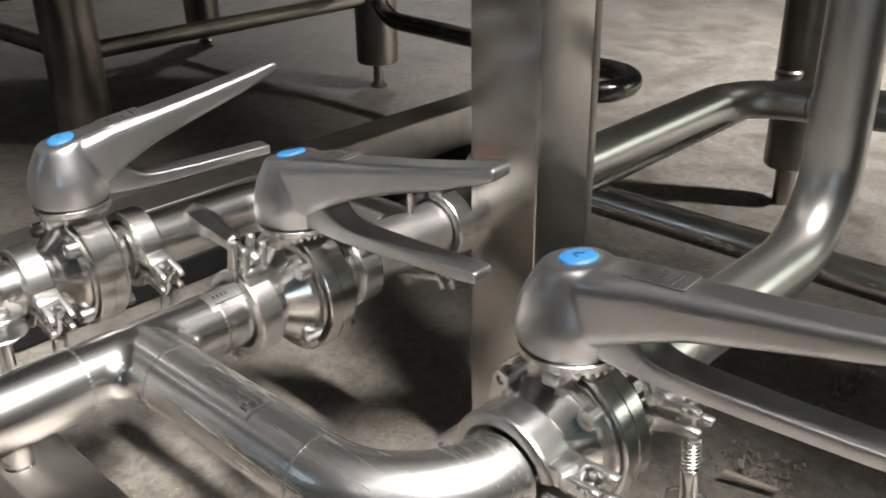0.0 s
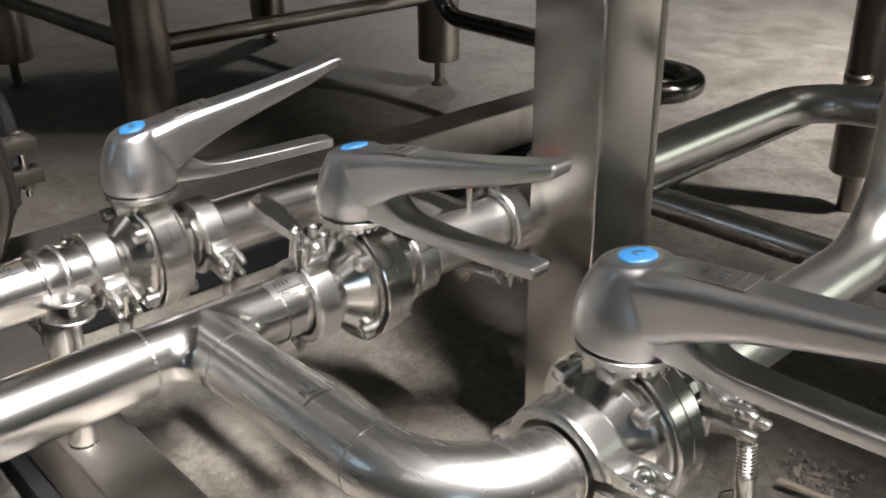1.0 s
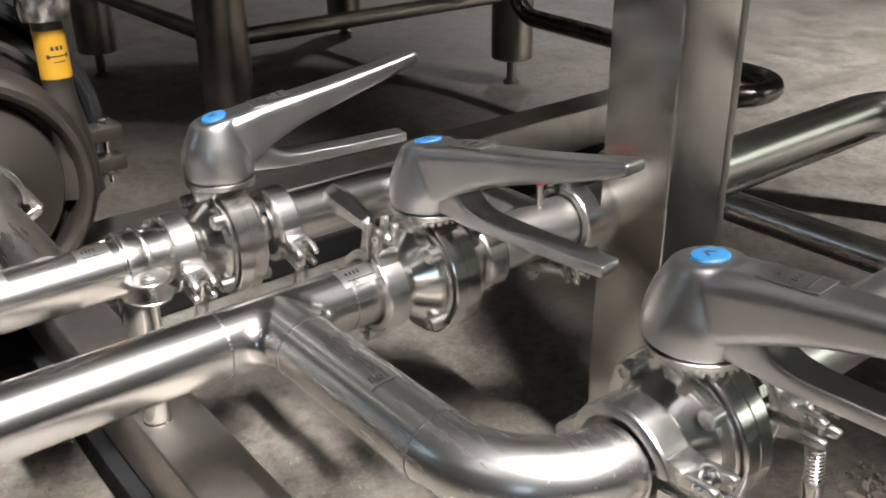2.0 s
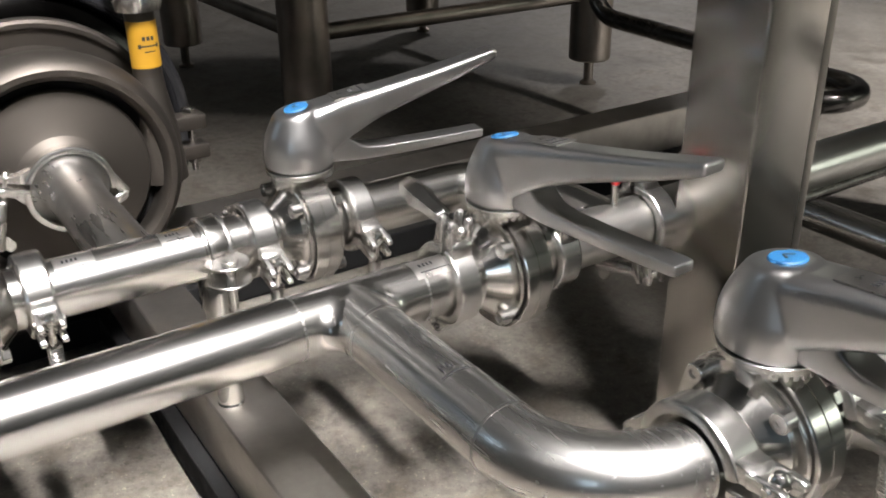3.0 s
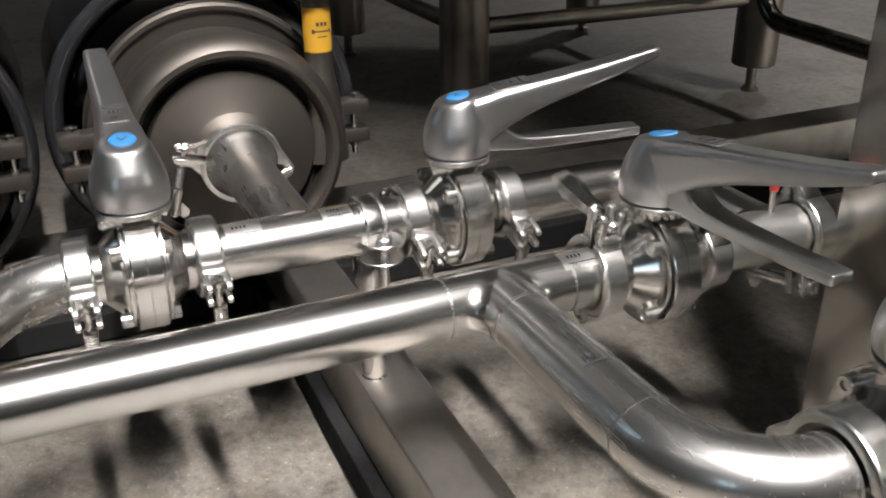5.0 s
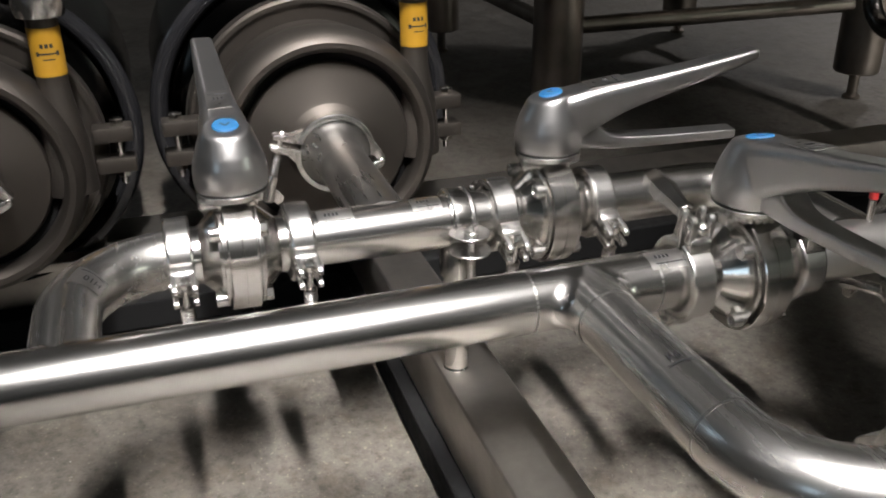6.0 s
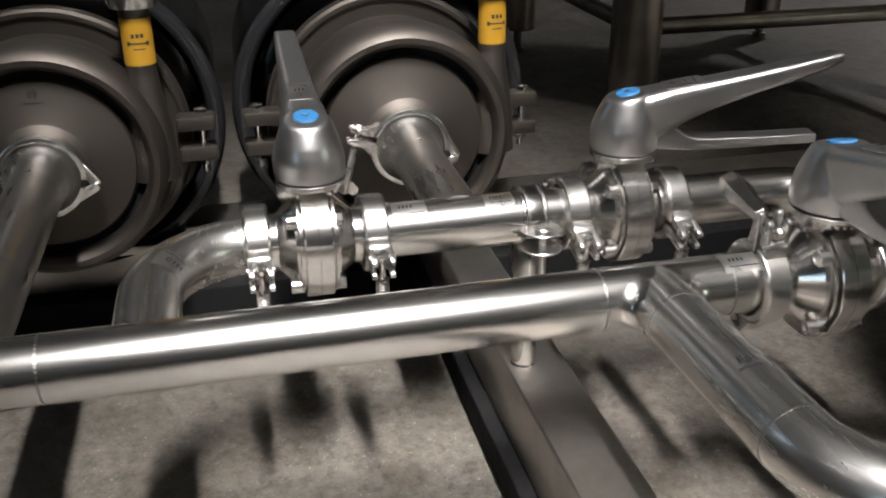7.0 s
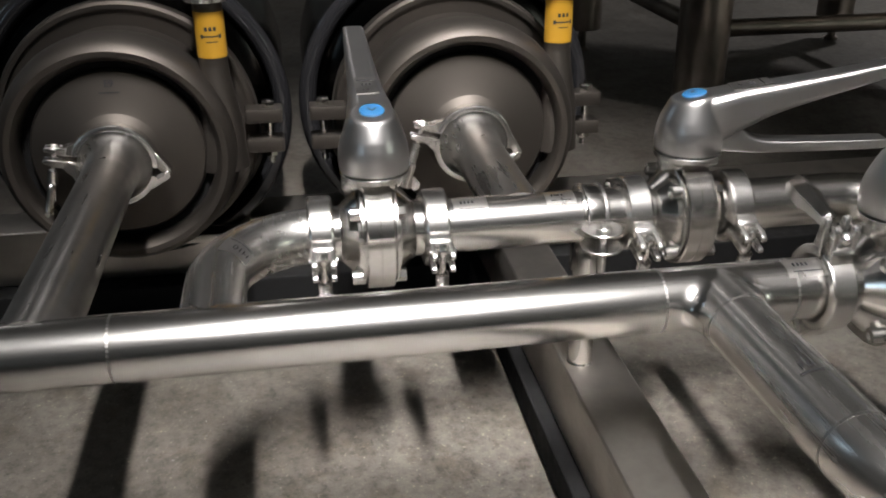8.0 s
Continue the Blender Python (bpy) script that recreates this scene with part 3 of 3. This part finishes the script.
valve("stainless butterfly valve with lever along the pipe, blue cap", XN, 0.319, 82)
valve("stainless butterfly valve with lever across the pipe, blue cap", XM, 0.428, 4.5, 0.0, 1.06)
valve("stainless butterfly valve with lever across the bent branch, blue cap", XB, 0.412, 2.5, 4.0, 1.07, BZ)
valve("stainless butterfly valve with lever towards the pump, blue cap", XN, 0.007, 180)
for y in (-0.047, 0.063):
    clamp_at(XN, y, 9)
for y in (0.265, 0.371):
    clamp_at(XN, y, 16)
clamp_at(XM, 0.370, -100, "cast stainless pipe clamp, bolt lugs upward", 180, nut="lever")
clamp_at(XM, 0.480, 120)
clamp_at(XB, 0.358, -9, size=1.08, z=BZ)
clamp_at(XB, 0.471, -5, size=1.05, z=BZ)


# ---------- pipe support ----------
sup = thing("pipe_support", "stainless pipe hanger ring on a round post standing on the beam", "support", pose(XN, 0.222, 0.13))
b = B()
revolve(b, [(0, 0), (0, 0.0145), (0.002, 0.0135), (0.11, 0.0135), (0.112, 0.017), (0.142, 0.017), (0.150, 0.012), (0.152, 0)], None, 28)
part("post", b, POLISHED, sup)
b = B()
revolve(b, [(-0.0125, R), (-0.0125, R + 0.0035), (-0.007, R + 0.0045), (0.007, R + 0.0045), (0.0125, R + 0.0035), (0.0125, R)], pose(0, 0, PZ - 0.13) @ along("y"), 48)
part("ring", b, POLISHED, sup)
for z, q in ((0.002, 0.020), (-0.016, 0.021)):
    b = B()
    revolve(b, [(-0.0016, 0), (-0.0016, q - 0.0008), (-0.0008, q), (0.0008, q), (0.0016, q - 0.0008), (0.0016, 0)], pose(R + 0.014, 0, PZ - 0.13 + z), 36)
    part("ear", b, CLAMP, sup)
b = B()
hexbolt(b, (R + 0.019, 0, PZ - 0.13 - 0.002), "z", 0.0082, 0.009, 0.042)
part("bolt", b, CLAMP, sup)
for y in (-0.0085, 0.0085):
    part("ring_bead", revolve(B(), [(-0.003, R + 0.003), (-0.0015, R + 0.0062), (0.0015, R + 0.0062), (0.003, R + 0.003)], pose(0, y, PZ - 0.13) @ along("y"), 48), CLAMP, sup)
b = B()
hexbolt(b, (-R - 0.010, 0, PZ - 0.13 + 0.012), "z", 0.006, 0.006, 0.03, False)
part("bolt", b, POLISHED, sup)

# ---------- coupling on the main pipe ----------
tee_fillet(XM, 0.562, -1, 0.008, back_run)
cp = thing("sampling_pin", "thin upright steel pin with red plastic tip on the pipe", "pin", pose(XM + 0.002, 0.560, PZ))
part("pin", rod(B(), (0, 0, 0.022), (0, 0, 0.050), 0.0035, 12), POLISHED, cp)
part("pin_tip", rod(B(), (0, 0, 0.048), (0, 0, 0.058), 0.0045, 12, None, 0.001), RED, cp, "red plastic pin tip")
clamp_at(XM, 0.604, 76)


# ---------- pumps ----------
def pump(label, y):
    ob = thing("centrifugal_pump", label, "pump", pose(-1.03, y, PZ) @ Matrix.Diagonal((1, 1.03, 1.03, 1)), "pumps")
    X = along("x")
    prof = [(-0.078, 0.06), (-0.078, 0.124), (-0.072, 0.132), (-0.060, 0.1350), (-0.046, 0.1375), (-0.030, 0.1370), (-0.016, 0.1340), (-0.006, 0.1290), (-0.001, 0.1235), (-0.002, 0.1170), (-0.007, 0.1120), (-0.014, 0.1100), (-0.030, 0.1095), (-0.036, 0.100)]
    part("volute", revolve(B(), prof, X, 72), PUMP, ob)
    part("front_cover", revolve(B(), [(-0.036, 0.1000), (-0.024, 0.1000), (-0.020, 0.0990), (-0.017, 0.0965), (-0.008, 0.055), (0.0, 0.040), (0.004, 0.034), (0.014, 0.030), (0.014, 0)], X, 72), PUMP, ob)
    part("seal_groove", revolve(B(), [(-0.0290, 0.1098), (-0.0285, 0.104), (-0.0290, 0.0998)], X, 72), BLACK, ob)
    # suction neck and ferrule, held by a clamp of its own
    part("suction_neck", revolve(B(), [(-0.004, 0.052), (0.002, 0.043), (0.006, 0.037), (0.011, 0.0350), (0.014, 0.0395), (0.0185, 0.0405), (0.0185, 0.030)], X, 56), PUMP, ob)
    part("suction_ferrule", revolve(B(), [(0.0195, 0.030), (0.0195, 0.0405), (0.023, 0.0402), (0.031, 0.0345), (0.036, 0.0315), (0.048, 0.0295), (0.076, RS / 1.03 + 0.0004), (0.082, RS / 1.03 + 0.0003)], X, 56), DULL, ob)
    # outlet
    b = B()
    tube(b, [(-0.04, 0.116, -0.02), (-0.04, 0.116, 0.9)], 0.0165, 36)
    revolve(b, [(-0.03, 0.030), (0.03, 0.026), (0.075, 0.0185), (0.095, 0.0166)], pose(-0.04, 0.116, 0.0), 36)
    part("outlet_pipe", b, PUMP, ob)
    b = B()
    revolve(b, [(0, 0.0165), (0, 0.025), (0.012, 0.028), (0.024, 0.028), (0.03, 0.0165)], pose(-0.04, 0.116, 0.168), 32)
    part("outlet_union", b, POLISHED, ob)
    wrap = lambda u, v: Vector((-0.04 + 0.0171 * cos(u / 0.0171 + 0.1), 0.116 + 0.0171 * sin(u / 0.0171 + 0.1), 0.131 + v))
    b = B()
    patch(b, -0.027, 0.027, -0.026, 0.026, wrap, 16, 1)
    s = part("sticker", b, YELLOW, ob, "yellow flow sticker with black arrow")
    wrap2 = lambda u, v: Vector((-0.04 + 0.0174 * cos(u / 0.0174 + 0.1), 0.116 + 0.0174 * sin(u / 0.0174 + 0.1), 0.131 + v))
    b = B()
    patch(b, -0.012, 0.012, -0.002, -0.0003, wrap2, 8, 1)
    patch(b, -0.0125, -0.009, -0.0035, 0.0012, wrap2, 3, 1)
    patch(b, 0.009, 0.0125, -0.0035, 0.0012, wrap2, 3, 1)
    for u0 in (-0.007, -0.002, 0.003):
        patch(b, u0, u0 + 0.0035, 0.005, 0.0095, wrap2, 2, 1)
    patch(b, -0.006, 0.007, -0.008, -0.0068, wrap2, 4, 1)
    part("print", b, INK, s)
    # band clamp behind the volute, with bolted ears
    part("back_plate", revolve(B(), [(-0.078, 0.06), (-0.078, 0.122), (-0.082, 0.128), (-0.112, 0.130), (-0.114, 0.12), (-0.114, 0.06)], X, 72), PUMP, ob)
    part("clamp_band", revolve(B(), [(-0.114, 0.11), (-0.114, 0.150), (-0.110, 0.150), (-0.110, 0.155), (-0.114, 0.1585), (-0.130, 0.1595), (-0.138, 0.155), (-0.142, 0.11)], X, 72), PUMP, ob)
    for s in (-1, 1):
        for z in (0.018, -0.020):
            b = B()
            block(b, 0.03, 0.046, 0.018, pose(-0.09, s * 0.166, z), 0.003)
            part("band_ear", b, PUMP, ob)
        b = B()
        rod(b, (-0.09, s * 0.172, -0.046), (-0.09, s * 0.172, 0.036), 0.0045, 12)
        hexbolt(b, (-0.09, s * 0.172, 0.027), "z", 0.0085, 0.008, 0, False)
        hexbolt(b, (-0.09, s * 0.172, -0.030), "-z", 0.008, 0.007, 0, False)
        part("band_bolt", b, POLISHED, ob)
    # lantern and motor
    part("lantern", revolve(B(), [(-0.140, 0.05), (-0.140, 0.125), (-0.19, 0.12), (-0.19, 0.05)], X, 48), DARK_METAL, ob)
    rim = [(-0.182 + 0.012 * sin(radians(a)), 0.189 + 0.012 * cos(radians(a))) for a in range(-180, 181, 20)]
    part("motor_rim", revolve(B(), rim, X, 72), GLOSS_BLACK, ob, "glossy black rounded rim")
    part("motor_shroud", revolve(B(), [(-0.165, 0), (-0.165, 0.12), (-0.172, 0.165), (-0.19, 0.186), (-0.22, 0.19), (-0.56, 0.19), (-0.6, 0.16), (-0.6, 0)], X, 64), DARK_METAL, ob)
    b = B()
    block(b, 0.12, 0.16, 0.10, pose(-0.24, 0, -0.125), 0.006)
    block(b, 0.4, 0.26, 0.012, pose(-0.34, 0, -0.169), 0.003)
    part("mounting_foot", b, RAIL, ob)
    return ob


p1 = pump("stainless centrifugal pump with round front cover and inked mark", -0.274)
p2 = pump("stainless centrifugal pump with round front cover and angled light", 0.150)
for y, tilt, kind_of_nut in ((-0.274, -13, "bail"), (0.150, -16, "sprung")):
    clamp("thin stainless clamp on the pump inlet", pose(-1.011, y, PZ) @ pose(0, 0, 0, 0, 0, -90) @ pose(0, 0, 0, 0, tilt, 0), 0.0412, 0.0492, kind_of_nut, 0.0085)

# inked mark on the first pump's cover
b = B()
face = lambda u, v: Vector((-0.0105 - (v - 0.0) * 0.0 + 0.0015 - 0.0035 * ((0.080 + v) - 0.06) / 0.02, u, 0.080 + v))
for k in (0, 1, 2):
    put_letters(b, "E9", 0.0105, lambda u, v: face(u + 0.0004 * k, v + 0.004 + 0.0003 * (k % 2)) + Vector((0.0002 * k, 0, 0)))
patch(b, -0.011, 0.011, -0.006, -0.0048, face, 2, 1)
part("marking", b, INK, p1)

# marks on the pipes
b = B()
top_x = lambda u, v: Vector((-0.424 + u, 0.271 + (R + 0.0004) * cos(radians(100) + v / R), PZ + 0.0033 + (R + 0.0004) * sin(radians(100) + v / R)))
for k in (0, 1):
    put_letters(b, "F6", 0.0105, lambda u, v: top_x(-v - 0.008 + 0.0003 * k, -u + 0.001 + 0.0003 * k) + Vector((0, 0, 0.0002 * k)))
patch(b, -0.0006, 0.0006, -0.012, 0.010, top_x, 1, 12)
part("marking", b, INK, main_pipe)


def tape_label(parent, place, text, w, h, line):
    b = B()
    patch(b, -w / 2, w / 2, -h / 2, h / 2, lambda u, v: place(u, v, 0.0004), 8, 10)
    part("clear_label", b, TAPE, parent, "clear film label")
    b = B()
    if text:
        put_letters(b, text, h * 0.42, lambda u, v: place(u - w * 0.12, v, 0.0008))
    else:
        for k in range(4):
            patch(b, -w * 0.30 + k * w * 0.11, -w * 0.24 + k * w * 0.11, 0.0, h * 0.18, lambda u, v: place(u, v, 0.0008), 1, 3)
    patch(b, *line, lambda u, v: place(u, v, 0.0008), 4, 6)
    part("marking", b, INK, parent)


def on_y(x, y0, deg):
    return lambda u, v, d: Vector((x + (R + d) * cos(radians(deg) + v / R), y0 + u, PZ + (R + d) * sin(radians(deg) + v / R)))


tape_label(back_pipe, on_y(XN, 0.098, 70), "", 0.034, 0.022, (-0.012, 0.014, -0.007, -0.006))
tape_label(back_pipe, on_y(XN, 0.188, 74), "", 0.030, 0.020, (-0.010, 0.012, -0.006, -0.005))
tape_label(main_pipe, on_y(XM, 0.345, 72), "", 0.034, 0.022, (-0.012, 0.014, -0.006, -0.0048))


def on_bend(u, v, d):
    """On the outer top of the return bend; u runs along the bend."""
    cx, cy, rb = XN + 0.094, -0.141 + 0.094, 0.094
    a = radians(250) + u / rb
    up = radians(124) + v / R
    q = rb + (R + d) * cos(up)
    return Vector((cx + q * cos(a), cy + q * sin(a), PZ + (R + d) * sin(up)))


tape_label(main_pipe, lambda u, v, d: on_bend(v, -u * 0.8, d), "H10", 0.036, 0.028, (-0.014, 0.014, -0.011, -0.010))


# ---------- tank legs ----------
tank = thing("storage_tank", "large stainless tank on four round legs with brace rails", "tank", pose(-2.272, 1.25, 0))
LD = 0.425
for sx in (-1, 1):
    for sy in (-1, 1):
        b = B()
        revolve(b, [(0.068, 0), (0.068, 0.052), (0.072, 0.056), (1.0, 0.056), (1.0, 0)], pose(sx * LD, sy * 0.42, 0), 40)
        leg = part("leg", b, LEG, tank)
        b = B()
        revolve(b, [(0.0, 0), (0.0, 0.022), (0.006, 0.022), (0.012, 0.013), (0.07, 0.013), (0.07, 0)], pose(sx * LD, sy * 0.42, 0), 20)
        part("foot", b, LEG, leg)
for s in (-1, 1):
    part("brace_rail", rod(B(), (s * LD, -0.42, 0.24), (s * LD, 0.42, 0.24), 0.019, 24), LEG, tank)
    part("brace_rail", rod(B(), (-LD, s * 0.42, 0.24), (LD, s * 0.42, 0.24), 0.019, 24), LEG, tank)
# unseen shell, made low and wide so that it shades the floor
part("shell", revolve(B(), [(0.52, 0), (0.54, 0.40), (0.60, 0.74), (0.70, 0.86), (2.4, 0.86), (2.5, 0.0)], None, 64), POLISHED, tank)

leg2 = thing("vessel_leg", "round stainless vessel leg with a threaded foot", "leg", pose(-0.653, 1.6, 0))
b = B()
revolve(b, [(0.074, 0), (0.074, 0.039), (0.078, 0.043), (2.0, 0.043), (2.0, 0)], None, 40)
part("leg_tube", b, LEG, leg2)
part("foot", revolve(B(), [(0, 0), (0, 0.0185), (0.07, 0.0185), (0.078, 0.016), (0.078, 0)], None, 18), LEG, leg2)
b = B()
revolve(b, [(0.0, 0.012), (0.0, 0.021), (0.006, 0.024), (0.012, 0.024), (0.016, 0.020), (0.014, 0.014), (0.004, 0.012)], pose(0.0, -0.050, 0.248), 28)
part("collar", b, LEG, leg2)

# ---------- rubble in a chipped spot of the floor ----------
b = B()
rnd = random.Random(4)
for i in range(260):
    a, q = rnd.uniform(0, 2 * pi), abs(rnd.gauss(0, 0.022))
    s = rnd.uniform(0.001, 0.0045) + (0.004 if i % 17 == 0 else 0)
    if i % 3 == 0:
        q = rnd.uniform(-1, 1)
        m = (-0.315 + 0.012 * q + rnd.gauss(0, 0.010), 1.080 + 0.070 * q + rnd.gauss(0, 0.010))
        s *= 0.8
    else:
        m = (-0.323 + q * cos(a) * 1.3, 0.837 + q * sin(a))
    m = pose(*m, s * 0.3, rnd.uniform(0, 180), rnd.uniform(0, 180), rnd.uniform(0, 180))
    got = bmesh.ops.create_icosphere(b, subdivisions=1, radius=s, matrix=m @ Matrix.Diagonal((1, rnd.uniform(0.5, 1), rnd.uniform(0.4, 0.8), 1)))
    for v in got["verts"]:
        v.co += Vector((rnd.uniform(-1, 1), rnd.uniform(-1, 1), rnd.uniform(-1, 1))) * s * 0.25
thing("rubble", "crumbled cement chips in a worn floor spot", "rubble", bm=b, material=RUBBLE, kind="stuff")
b = B()
slab(b, [(-0.03, -0.003), (0.028, -0.005), (0.032, 0.001), (-0.026, 0.005)], 0.004, pose(-0.315, 0.80, 0.010, 0, 6, 20), 0.001)
thing("wood_splinter", "pale broken wood splinter lying on rubble", "splinter", bm=b, material=WOOD)
